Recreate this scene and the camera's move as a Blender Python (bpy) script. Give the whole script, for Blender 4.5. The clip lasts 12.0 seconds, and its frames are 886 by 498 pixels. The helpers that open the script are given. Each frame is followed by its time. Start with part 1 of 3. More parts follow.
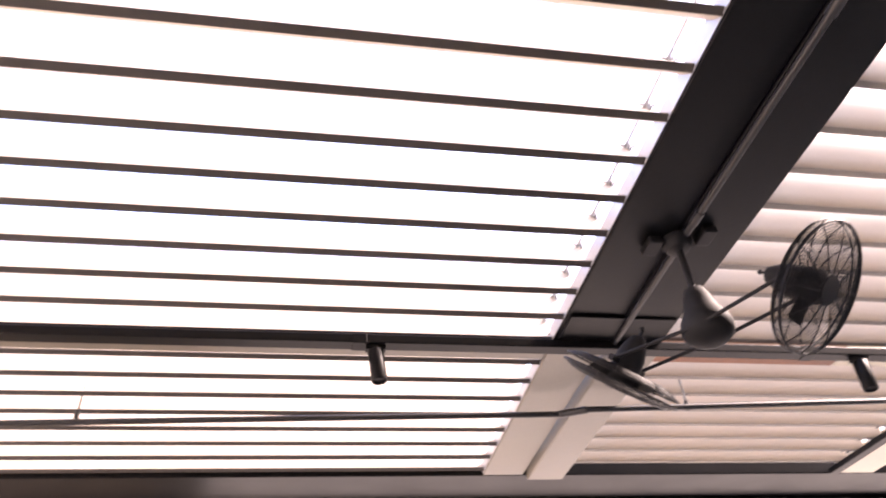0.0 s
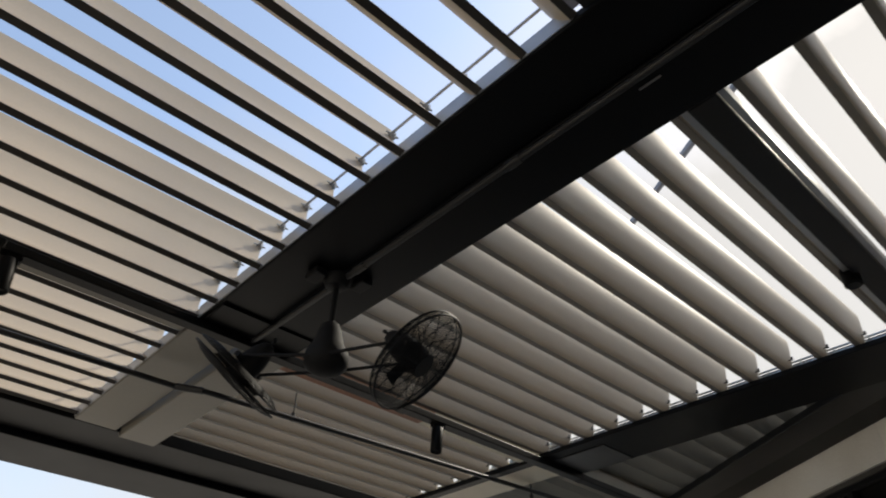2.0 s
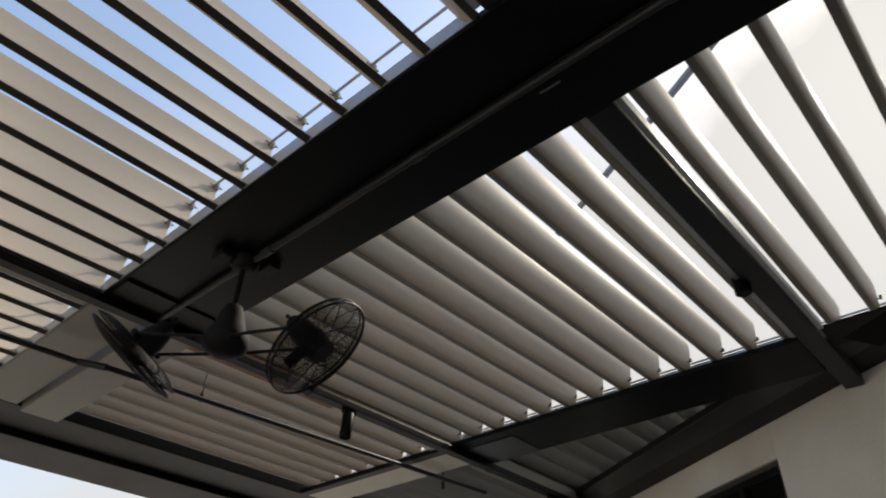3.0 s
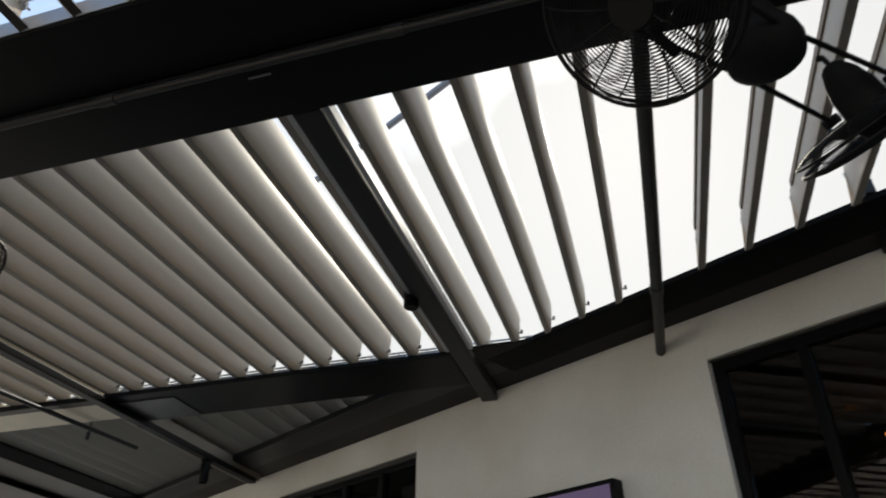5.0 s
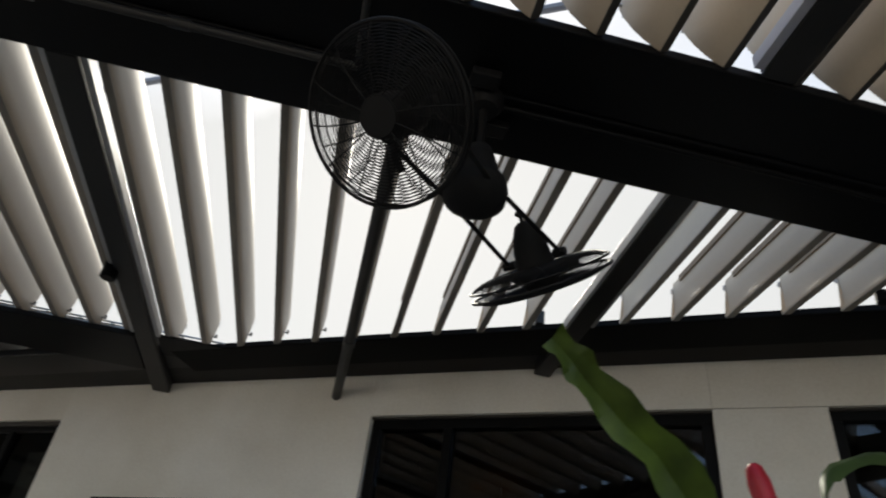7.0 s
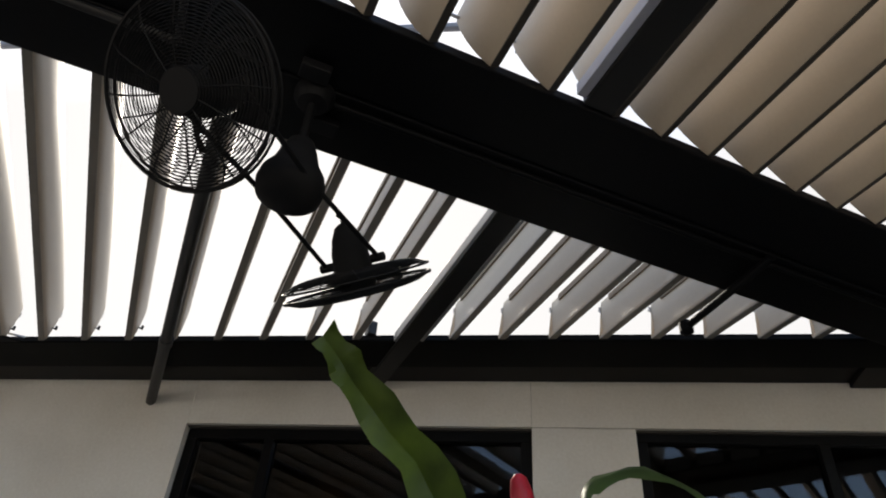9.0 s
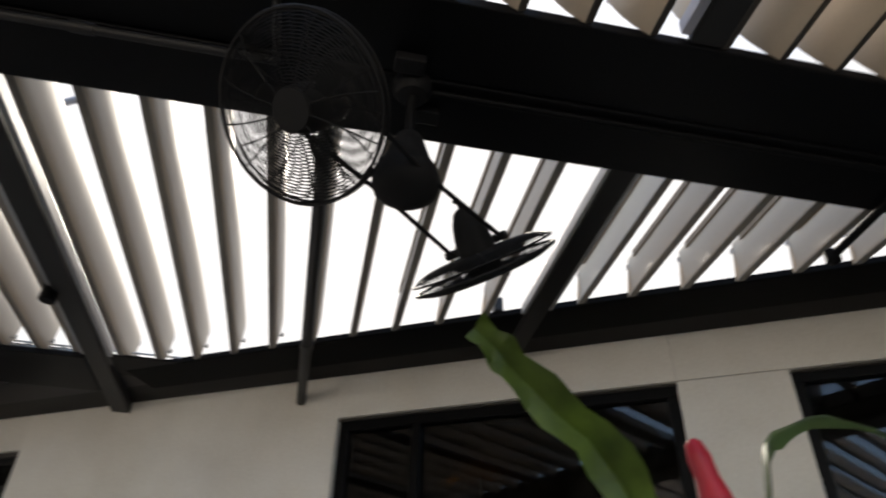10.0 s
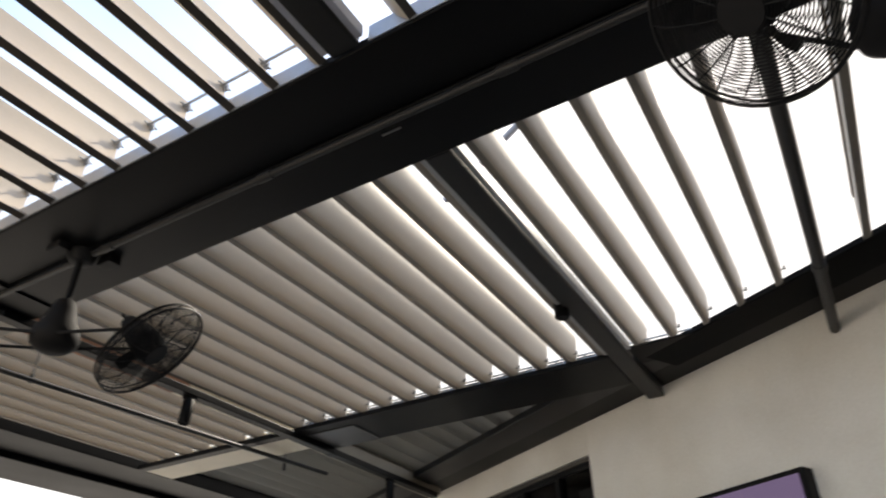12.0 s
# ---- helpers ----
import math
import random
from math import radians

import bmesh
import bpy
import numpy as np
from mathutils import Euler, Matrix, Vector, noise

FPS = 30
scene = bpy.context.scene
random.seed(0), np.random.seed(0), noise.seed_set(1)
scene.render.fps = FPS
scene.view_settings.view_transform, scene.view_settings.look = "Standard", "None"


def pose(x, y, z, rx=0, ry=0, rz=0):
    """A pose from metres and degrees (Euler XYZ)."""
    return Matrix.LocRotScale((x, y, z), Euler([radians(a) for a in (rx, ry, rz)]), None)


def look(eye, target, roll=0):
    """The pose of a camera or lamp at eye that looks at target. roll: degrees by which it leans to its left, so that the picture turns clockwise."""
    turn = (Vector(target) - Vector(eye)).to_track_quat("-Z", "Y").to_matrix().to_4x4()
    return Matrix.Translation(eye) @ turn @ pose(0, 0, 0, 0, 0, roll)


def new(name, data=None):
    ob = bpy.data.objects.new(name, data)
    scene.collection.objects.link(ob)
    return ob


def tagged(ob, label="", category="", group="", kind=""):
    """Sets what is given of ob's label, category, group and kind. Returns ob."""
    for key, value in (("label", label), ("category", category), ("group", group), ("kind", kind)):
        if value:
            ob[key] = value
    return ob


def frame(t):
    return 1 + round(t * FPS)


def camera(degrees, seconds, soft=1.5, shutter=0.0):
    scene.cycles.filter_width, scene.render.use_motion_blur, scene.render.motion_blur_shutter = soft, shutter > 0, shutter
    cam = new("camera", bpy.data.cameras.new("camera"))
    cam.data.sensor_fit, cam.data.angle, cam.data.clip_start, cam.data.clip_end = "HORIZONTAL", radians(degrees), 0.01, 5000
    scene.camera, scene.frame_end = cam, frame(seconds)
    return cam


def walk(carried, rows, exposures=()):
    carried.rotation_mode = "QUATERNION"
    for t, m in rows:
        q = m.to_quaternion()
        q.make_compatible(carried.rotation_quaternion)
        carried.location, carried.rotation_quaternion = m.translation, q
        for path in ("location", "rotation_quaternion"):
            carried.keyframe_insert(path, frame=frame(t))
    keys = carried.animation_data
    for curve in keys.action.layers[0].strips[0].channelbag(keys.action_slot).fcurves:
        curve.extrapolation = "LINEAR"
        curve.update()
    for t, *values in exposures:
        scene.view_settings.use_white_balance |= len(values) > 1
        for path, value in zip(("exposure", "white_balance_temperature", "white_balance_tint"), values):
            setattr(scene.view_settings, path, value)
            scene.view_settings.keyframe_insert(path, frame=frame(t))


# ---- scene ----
cam = camera(65.3, 12.0, soft=1.9, shutter=0.35)
PATH = [
    (0, (0.172, -1.445, 1.195), (-1.349, -1.115, 2.451), -5.0),
    (0.5, (0.25, -1.49, 1.235), (-1.253, -0.957, 2.442), -0.5),
    (1, (0.291, -1.53, 1.168), (-1.116, -0.797, 2.385), 0.7),
    (1.5, (0.324, -1.516, 1.118), (-0.952, -0.596, 2.354), -0.1),
    (2, (0.421, -1.44, 1.117), (-0.755, -0.377, 2.336), 1.4),
    (2.5, (0.489, -1.389, 1.098), (-0.656, -0.276, 2.303), 1.5),
    (4.5, (0.73, -1.297, 1.2), (0.087, 0.221, 2.334), 0.4),
    (5, (0.771, -1.343, 1.181), (0.299, 0.253, 2.29), 0.1),
    (5.5, (0.811, -1.386, 1.185), (0.484, 0.24, 2.302), 2.6),
    (6, (0.862, -1.426, 1.183), (0.705, 0.205, 2.33), 5.9),
    (6.5, (0.883, -1.463, 1.195), (0.876, 0.159, 2.365), 7.5),
    (7, (0.907, -1.505, 1.203), (1.123, 0.099, 2.377), 7.7),
    (7.5, (1.06, -1.472, 1.249), (1.38, 0.086, 2.462), 9.8),
    (9.5, (1.049, -1.484, 1.215), (1.644, -0.032, 2.455), 3.1),
    (10, (1.004, -1.476, 1.24), (1.3, 0.124, 2.402), 1.5),
    (10.5, (0.922, -1.491, 1.216), (0.986, 0.143, 2.366), 0.8),
    (11, (0.859, -1.486, 1.205), (0.62, 0.15, 2.331), -0.3),
    (11.5, (0.821, -1.459, 1.204), (0.259, 0.103, 2.318), -0.6),
    (12, (0.806, -1.46, 1.192), (-0.032, -0.025, 2.305), -0.8),
]
walk(cam, [(t, look(*p)) for t, *p in PATH], [(0.0, 3.4, 7350, 34), (0.5, 2.8, 7500, 14), (1.0, 2.0, 6850, 6), (1.5, 1.5, 6700, 3), (2.0, 0.88, 6950, 8), (2.7, 0.8, 6950, 8), (4.5, 1.0, 6750, 6), (7.5, 0.94, 6800, 6), (9.5, 1.25, 6950, 10), (10.5, 1.43, 6950, 10), (12.0, 1.7, 7050, 10)])
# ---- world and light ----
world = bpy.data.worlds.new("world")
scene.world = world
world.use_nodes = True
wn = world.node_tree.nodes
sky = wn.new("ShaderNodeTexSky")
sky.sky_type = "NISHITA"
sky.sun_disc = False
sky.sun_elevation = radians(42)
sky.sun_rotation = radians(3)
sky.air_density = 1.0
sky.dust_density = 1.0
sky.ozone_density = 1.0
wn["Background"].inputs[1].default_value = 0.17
wl = world.node_tree.links
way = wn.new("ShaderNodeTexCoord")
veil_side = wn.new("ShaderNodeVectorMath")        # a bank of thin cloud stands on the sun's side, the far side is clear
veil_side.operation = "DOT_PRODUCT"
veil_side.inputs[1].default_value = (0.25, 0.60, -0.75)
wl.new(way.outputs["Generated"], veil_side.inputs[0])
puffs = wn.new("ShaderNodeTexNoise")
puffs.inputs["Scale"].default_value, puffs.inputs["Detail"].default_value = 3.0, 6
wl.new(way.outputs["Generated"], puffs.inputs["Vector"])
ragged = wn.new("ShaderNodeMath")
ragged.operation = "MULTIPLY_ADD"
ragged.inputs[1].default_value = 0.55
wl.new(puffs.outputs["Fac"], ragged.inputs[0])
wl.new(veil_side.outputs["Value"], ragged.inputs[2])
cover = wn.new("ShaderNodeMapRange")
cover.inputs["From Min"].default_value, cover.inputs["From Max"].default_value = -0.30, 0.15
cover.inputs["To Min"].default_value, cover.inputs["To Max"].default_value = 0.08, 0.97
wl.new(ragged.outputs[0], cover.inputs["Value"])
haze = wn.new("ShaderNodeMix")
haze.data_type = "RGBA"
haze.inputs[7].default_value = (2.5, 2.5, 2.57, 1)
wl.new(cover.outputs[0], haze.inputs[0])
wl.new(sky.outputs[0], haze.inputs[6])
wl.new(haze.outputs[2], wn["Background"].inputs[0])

sun = new("sun", bpy.data.lights.new("sun", "SUN"))
sun.data.energy = 2.1
sun.data.angle = radians(3)
sun.data.color = (1.0, 0.94, 0.85)
sun_way = Vector((math.sin(radians(3)) * math.cos(radians(42)), math.cos(radians(3)) * math.cos(radians(42)), math.sin(radians(42))))
sun.matrix_world = look(sun_way * 30, (0, 0, 0))


# ---- materials ----
def material(name, base, rough=0.5, metal=0.0, vary=0.15, grain=30.0, bump=0.05, patches=2.0, spec=0.5, rough_vary=0.1, tint=None):
    m = bpy.data.materials.new(name)
    m.use_nodes = True
    n, l = m.node_tree.nodes, m.node_tree.links
    b = n["Principled BSDF"]
    b.inputs["Metallic"].default_value = metal
    b.inputs["Specular IOR Level"].default_value = spec
    co = n.new("ShaderNodeTexCoord")
    big, fine = n.new("ShaderNodeTexNoise"), n.new("ShaderNodeTexNoise")
    big.inputs["Scale"].default_value, big.inputs["Detail"].default_value = patches, 6
    fine.inputs["Scale"].default_value, fine.inputs["Detail"].default_value = grain, 4
    info = n.new("ShaderNodeObjectInfo")
    for t in (big, fine):
        l.new(co.outputs["Object"], t.inputs["Vector"])
    add = n.new("ShaderNodeMath")
    add.operation = "MULTIPLY_ADD"
    l.new(fine.outputs["Fac"], add.inputs[0])
    add.inputs[1].default_value = 0.35
    l.new(big.outputs["Fac"], add.inputs[2])
    add2 = n.new("ShaderNodeMath")
    add2.operation = "MULTIPLY_ADD"
    l.new(info.outputs["Random"], add2.inputs[0])
    add2.inputs[1].default_value = 0.2
    l.new(add.outputs[0], add2.inputs[2])
    ramp = n.new("ShaderNodeValToRGB")
    low = tint or base
    ramp.color_ramp.elements[0].position, ramp.color_ramp.elements[1].position = 0.45, 1.05
    ramp.color_ramp.elements[0].color = (*[c * (1 - vary) for c in low], 1)
    ramp.color_ramp.elements[1].color = (*[min(1, c * (1 + vary * 0.6)) for c in base], 1)
    l.new(add2.outputs[0], ramp.inputs[0])
    l.new(ramp.outputs[0], b.inputs["Base Color"])
    rr = n.new("ShaderNodeMapRange")
    rr.inputs["To Min"].default_value, rr.inputs["To Max"].default_value = max(0.02, rough - rough_vary), min(1, rough + rough_vary)
    l.new(big.outputs["Fac"], rr.inputs["Value"])
    l.new(rr.outputs[0], b.inputs["Roughness"])
    if bump:
        bp = n.new("ShaderNodeBump")
        bp.inputs["Strength"].default_value, bp.inputs["Distance"].default_value = bump, 0.01
        l.new(fine.outputs["Fac"], bp.inputs["Height"])
        l.new(bp.outputs[0], b.inputs["Normal"])
    return m


BLACK = material("black_painted_steel", (0.0042, 0.0043, 0.0050), 0.45, vary=0.35, grain=60, bump=0.03, spec=0.14)
DARK = material("dark_grey_soffit", (0.004, 0.004, 0.0045), 0.5, vary=0.4, grain=50, bump=0.03, spec=0.2)
GUTTER = material("black_gutter_paint", (0.003, 0.003, 0.003), 0.65, vary=0.4, grain=50, bump=0.03, spec=0.1)
STEEL = material("dark_grey_steel", (0.016, 0.016, 0.017), 0.45, vary=0.3, grain=60, bump=0.04, spec=0.3)
ORANGE = material("orange_primer", (0.30, 0.13, 0.07), 0.6, vary=0.35, grain=30, patches=4)
# far-end cream paint where light falls on it, brightness put into the colour
CREAM_LIT = material("cream_steel_lit", (0.66, 0.60, 0.47), 0.45, vary=0.18, grain=50, bump=0.03, patches=3)
SHEEN_GREY = material("grey_beam_sheen", (0.05, 0.05, 0.05), 0.4, vary=0.5, grain=40, patches=5)
# the same cream paint, darkened in colour for the shaded beams
CREAM_SHADED = material("cream_steel_shaded", (0.20, 0.18, 0.145), 0.45, vary=0.15, grain=50, bump=0.03)
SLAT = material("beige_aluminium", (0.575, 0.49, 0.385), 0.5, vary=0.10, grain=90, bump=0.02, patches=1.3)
# the beige slats again, with the corner's shade put into the colour
SLAT_SHADED = material("shaded_beige_aluminium", (0.27, 0.26, 0.235), 0.5, vary=0.12, grain=90, bump=0.02, patches=1.3)
PLASTER = material("off_white_plaster", (0.80, 0.775, 0.725), 0.85, vary=0.16, grain=70, bump=0.05, patches=1.6, tint=(0.76, 0.71, 0.625))
FAN_BLACK = material("black_fan_plastic", (0.007, 0.007, 0.008), 0.6, vary=0.3, bump=0.02, spec=0.25)
FAN_GREY = material("fan_body_grey", (0.014, 0.014, 0.015), 0.7, vary=0.3, bump=0.02, spec=0.15)
PIPE = material("dark_conduit", (0.018, 0.018, 0.019), 0.5, vary=0.3, bump=0.04)
PIPE_BLUE = material("blue_grey_paint", (0.16, 0.18, 0.24), 0.5, vary=0.2)
UNDER_STRIP = material("dark_under_strip", (0.055, 0.048, 0.042), 0.6, vary=0.3)
LIP = material("brown_folded_lip", (0.20, 0.145, 0.095), 0.6, vary=0.2)
UNDER_STRIP_PALE = material("brown_under_strip", (0.27, 0.245, 0.215), 0.6, vary=0.3)
# metal lip with the sky's blue light put into its colour
SKYLIT_LIP = material("skylit_blue_lip", (0.40, 0.42, 0.50), 0.5, vary=0.15, grain=40)
GREYMETAL = material("galvanised_metal", (0.45, 0.46, 0.48), 0.4, metal=0.6, vary=0.2)
LEAF = material("leaf_green", (0.10, 0.15, 0.028), 0.42, vary=0.5, grain=25, bump=0.15, patches=14, tint=(0.04, 0.085, 0.02))
LEAF_DARK = material("leaf_dark", (0.035, 0.07, 0.025), 0.45, vary=0.4, grain=25, bump=0.1, patches=9)
LEAF_MID = material("leaf_mid", (0.07, 0.12, 0.035), 0.5, vary=0.4, grain=25, bump=0.1, patches=9)
RED = material("red_bract", (0.45, 0.012, 0.03), 0.45, vary=0.4, grain=40, bump=0.15, patches=12)
FLOOR = material("floor_tile", (0.125, 0.108, 0.088), 0.5, vary=0.3, grain=12, bump=0.06)
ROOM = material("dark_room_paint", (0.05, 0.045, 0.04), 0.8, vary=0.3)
BLIND = material("pale_blind", (0.35, 0.31, 0.26), 0.8, vary=0.2)
GROUND = material("ground_paving", (0.46, 0.41, 0.34), 0.8, vary=0.3, grain=3, patches=0.3)
POT = material("dark_planter", (0.06, 0.055, 0.05), 0.6, vary=0.3)
TAN = material("tan_render", (0.42, 0.33, 0.24), 0.8, vary=0.2)


def plain(name, base, rough=0.5, emit=None, power=0.0):
    m = bpy.data.materials.new(name)
    m.use_nodes = True
    b = m.node_tree.nodes["Principled BSDF"]
    b.inputs["Base Color"].default_value = (*base, 1)
    b.inputs["Roughness"].default_value = rough
    if emit:
        b.inputs["Emission Color"].default_value = (*emit, 1)
        b.inputs["Emission Strength"].default_value = power
    return m


SCREEN = plain("lit_screen", (0.01, 0.01, 0.012), 0.15, (0.30, 0.22, 0.42), 0.15)
BULB = plain("warm_bulb", (0.9, 0.6, 0.3), 0.4, (1.0, 0.34, 0.06), 4.5)
SCRATCH = plain("bare_scratch", (0.22, 0.22, 0.22), 0.4)


def glass_material():
    m = bpy.data.materials.new("dark_window_glass")
    m.use_nodes = True
    n, l = m.node_tree.nodes, m.node_tree.links
    b = n["Principled BSDF"]
    b.inputs["Base Color"].default_value = (0.25, 0.27, 0.28, 1)
    b.inputs["Roughness"].default_value = 0.02
    b.inputs["IOR"].default_value = 1.48
    b.inputs["Transmission Weight"].default_value = 1.0
    return m


GLASS = glass_material()


# ---- building helpers ----
def box(bm, x0, x1, y0, y1, z0, z1, bevel=0.0):
    g = bmesh.ops.create_cube(bm, size=1.0)["verts"]
    for v in g:
        v.co = Vector(((x0 + x1) / 2 + v.co.x * (x1 - x0), (y0 + y1) / 2 + v.co.y * (y1 - y0), (z0 + z1) / 2 + v.co.z * (z1 - z0)))
    if bevel:
        es = list({e for v in g for e in v.link_edges})
        bmesh.ops.bevel(bm, geom=es, offset=bevel, segments=2, affect="EDGES", profile=0.5)
    return bm


def tube(bm, a, b, r, n=12, r2=None):
    a, b = Vector(a), Vector(b)
    d = b - a
    m = Matrix.Translation((a + b) / 2) @ d.to_track_quat("Z", "Y").to_matrix().to_4x4()
    bmesh.ops.create_cone(bm, cap_ends=True, segments=n, radius1=r, radius2=r if r2 is None else r2, depth=d.length, matrix=m)
    return bm


def lathe(bm, rows, n=24, m=Matrix()):
    """rows: (radius, height) from one end to the other."""
    rings = [[bm.verts.new(m @ Vector((r * math.cos(2 * math.pi * k / n), r * math.sin(2 * math.pi * k / n), h))) for k in range(n)] for r, h in rows]
    for a, b in zip(rings, rings[1:]):
        for k in range(n):
            bm.faces.new((a[k], a[(k + 1) % n], b[(k + 1) % n], b[k]))
    bm.faces.new(rings[0][::-1])
    bm.faces.new(rings[-1])
    return bm


def ring(bm, radius, wire, m=Matrix(), n=40, k=6):
    loops = []
    for i in range(n):
        a = 2 * math.pi * i / n
        loops.append([bm.verts.new(m @ Vector(((radius + wire * math.cos(2 * math.pi * j / k)) * math.cos(a), (radius + wire * math.cos(2 * math.pi * j / k)) * math.sin(a), wire * math.sin(2 * math.pi * j / k)))) for j in range(k)])
    for i in range(n):
        p, q = loops[i], loops[(i + 1) % n]
        for j in range(k):
            bm.faces.new((p[j], q[j], q[(j + 1) % k], p[(j + 1) % k]))
    return bm


def mesh_of(name, bm, mat, smooth=False):
    bmesh.ops.recalc_face_normals(bm, faces=bm.faces)
    me = bpy.data.meshes.new(name)
    bm.to_mesh(me)
    bm.free()
    me.materials.append(mat)
    if smooth:
        me.shade_smooth()
        me.set_sharp_from_angle(angle=radians(40))
    return me


def part(name, bm, mat, parent=None, label="", smooth=False):
    ob = new(name, mesh_of(name, bm, mat, smooth))
    ob.parent = parent
    return tagged(ob, label)


def thing(name, label, category, group="", kind="", at=None):
    ob = new(name)
    ob.empty_display_size = 0.1
    if at is not None:
        ob.matrix_world = at
    return tagged(ob, label, category, group, kind)


B = bmesh.new

# ---- plan ----
ZB = 2.70                 # underside of the beams
WALL_TURN = math.atan2(-0.4926, 0.8703)
WALL = Matrix.Translation((1.114, 1.844, 0)) @ Matrix.Rotation(WALL_TURN, 4, "Z")   # x along the wall, y into it


def wall_y(x, off=0.0):
    """y of the line that runs off metres in front of the wall."""
    return 2.4745 - 0.566 * x - off * 1.149


SOFFIT = 0.43             # width of the soffit along the wall

# ---- ground and floor ----
bm = B()
box(bm, -400, 400, -400, 400, -0.3, -0.02)
tagged(part("ground", bm, GROUND), "grey paved ground around the terrace", "ground", kind="structure")
bm = B()
box(bm, -5.2, 5.2, -4.2, 6.0, -0.02, 0.0)
tagged(part("floor", bm, FLOOR), "dark stone tile terrace floor", "floor", kind="structure")

# ---- wall with its openings ----
WINDOWS = [(-6.1, -4.16, 2.56, (-5.6, -5.1, -4.6)), (-3.60, -2.015, 2.555, (-3.2, -2.8, -2.4)), (-0.006, 1.610, 2.537, (0.40,)), (2.062, 3.75, 2.545, (2.84,))]
SILL, WTOP, THICK = 0.95, 2.80, 0.2
wall = thing("wall_front", "off-white plastered wall with dark framed windows", "wall", kind="structure", at=WALL)
J = 0.0006                # half a joint


def wall_panel(s0, s1, z0, z1):
    bm = B()
    box(bm, s0 + J, s1 - J, 0, THICK, z0 + (J if z0 > 0 else 0), z1 - J, 0.0006)
    part("panel", bm, PLASTER, wall)


edges = [-8.0] + [v for w in WINDOWS for v in w[:2]] + [6.0]
for k in range(0, len(edges), 2):
    wall_panel(edges[k], edges[k + 1], 0, WTOP if k == 4 else 2.537 if k > 2 else 2.555)
for s0, s1, top, _ in WINDOWS:
    wall_panel(s0, s1, 0, SILL)
wall_panel(-8.0, -2.015, 2.5575, WTOP)
wall_panel(-0.006, 1.610, 2.5395, WTOP)
wall_panel(1.610, 6.0, 2.5395, WTOP)
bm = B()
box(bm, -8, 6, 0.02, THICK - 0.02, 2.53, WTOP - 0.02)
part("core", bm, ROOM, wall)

for k, (s0, s1, top, bars) in enumerate(WINDOWS):
    w = thing(f"window_{k + 1}", "dark framed window with reflecting dark glass", "window", kind="structure", at=WALL)
    f = 0.05
    for a, b, c, d in ((s0, s1, top - f - 0.004, top - 0.004), (s0, s1, SILL, SILL + f), (s0, s0 + f, SILL + f, top - f - 0.004), (s1 - f, s1, SILL + f, top - f - 0.004)):
        bm = B()
        box(bm, a + 0.001, b - 0.001, 0.035, 0.10, c, d, 0.003)
        part("frame", bm, BLACK, w)
    cuts = [s0 + f, *bars, s1 - f]
    for b in bars:
        bm = B()
        box(bm, b - 0.022, b + 0.022, 0.03, 0.09, SILL + f, top - f - 0.004, 0.003)
        part("mullion", bm, BLACK, w)
    for a, b in zip(cuts, cuts[1:]):
        bm = B()
        box(bm, a + 0.0, b - 0.0, 0.062, 0.068, SILL + f, top - f - 0.004)
        pane = part("pane", bm, GLASS, w)
        pane.visible_shadow = False
    if k < 2:
        for a, b in zip(cuts, cuts[1:]):
            bm = B()
            box(bm, a + 0.07, b - 0.07, 0.16, 0.17, 1.3, 2.42, 0.003)
            part("blind", bm, BLIND, w, "pale rolled blind behind the glass")

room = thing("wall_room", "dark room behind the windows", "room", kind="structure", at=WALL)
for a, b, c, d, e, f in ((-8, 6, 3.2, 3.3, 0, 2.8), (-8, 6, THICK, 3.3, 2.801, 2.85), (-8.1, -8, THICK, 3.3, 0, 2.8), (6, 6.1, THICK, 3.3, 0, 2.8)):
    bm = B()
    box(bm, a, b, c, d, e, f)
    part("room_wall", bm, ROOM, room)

# unseen pale wall, added behind the terrace to bounce sun onto the front wall
bm = B()
box(bm, -12, 1.0, -7.3, -7.0, -0.02, 3.4)
tagged(part("wall_rear", bm, PLASTER), "unseen pale plastered wall added to bounce sun", "wall", kind="structure")

# unseen dark wall, added at the terrace end to cut light from that side
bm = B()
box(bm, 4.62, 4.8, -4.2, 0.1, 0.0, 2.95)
tagged(part("wall_side", bm, ROOM), "unseen dark wall added to cut light at the terrace end", "wall", kind="structure")

# soffit along the wall: inner board and outer gutter channel
soffit = thing("soffit", "glossy black gutter soffit between slats and wall", "soffit", kind="structure", at=WALL)
bm = B()
box(bm, -8, 4.6, -0.20, -0.002, 2.762, 2.81, 0.004)
part("board", bm, DARK, soffit)
bm = B()
box(bm, -8, -1.003, -SOFFIT, -0.203, 2.754, 2.80, 0.005)
part("board", bm, STEEL, soffit)
bm = B()
box(bm, -1.0, 4.6, -SOFFIT, -0.203, 2.726, 2.742, 0.005)
part("gutter", bm, GUTTER, soffit, "flat black gutter channel")
bm = B()
box(bm, -1.0, 4.6, -0.36, -0.203, 2.7435, 2.80, 0.004)
part("gutter_wall", bm, GUTTER, soffit)

bm = B()
box(bm, 3.005, 4.6, -0.20, -0.003, 2.737, 2.7605, 0.004)
part("end_plate", bm, DARK, soffit)

# ---- beams ----
frame_root = thing("pergola_frame", "black steel beams of the louvered pergola", "pergola", kind="structure")


def beam(name, x0, x1, y0, y1, z0=ZB, z1=2.775, mat=BLACK, bevel=0.006, label=""):
    bm = B()
    box(bm, x0, x1, y0, y1, z0, z1, bevel)
    return part(name, bm, mat, frame_root, label)


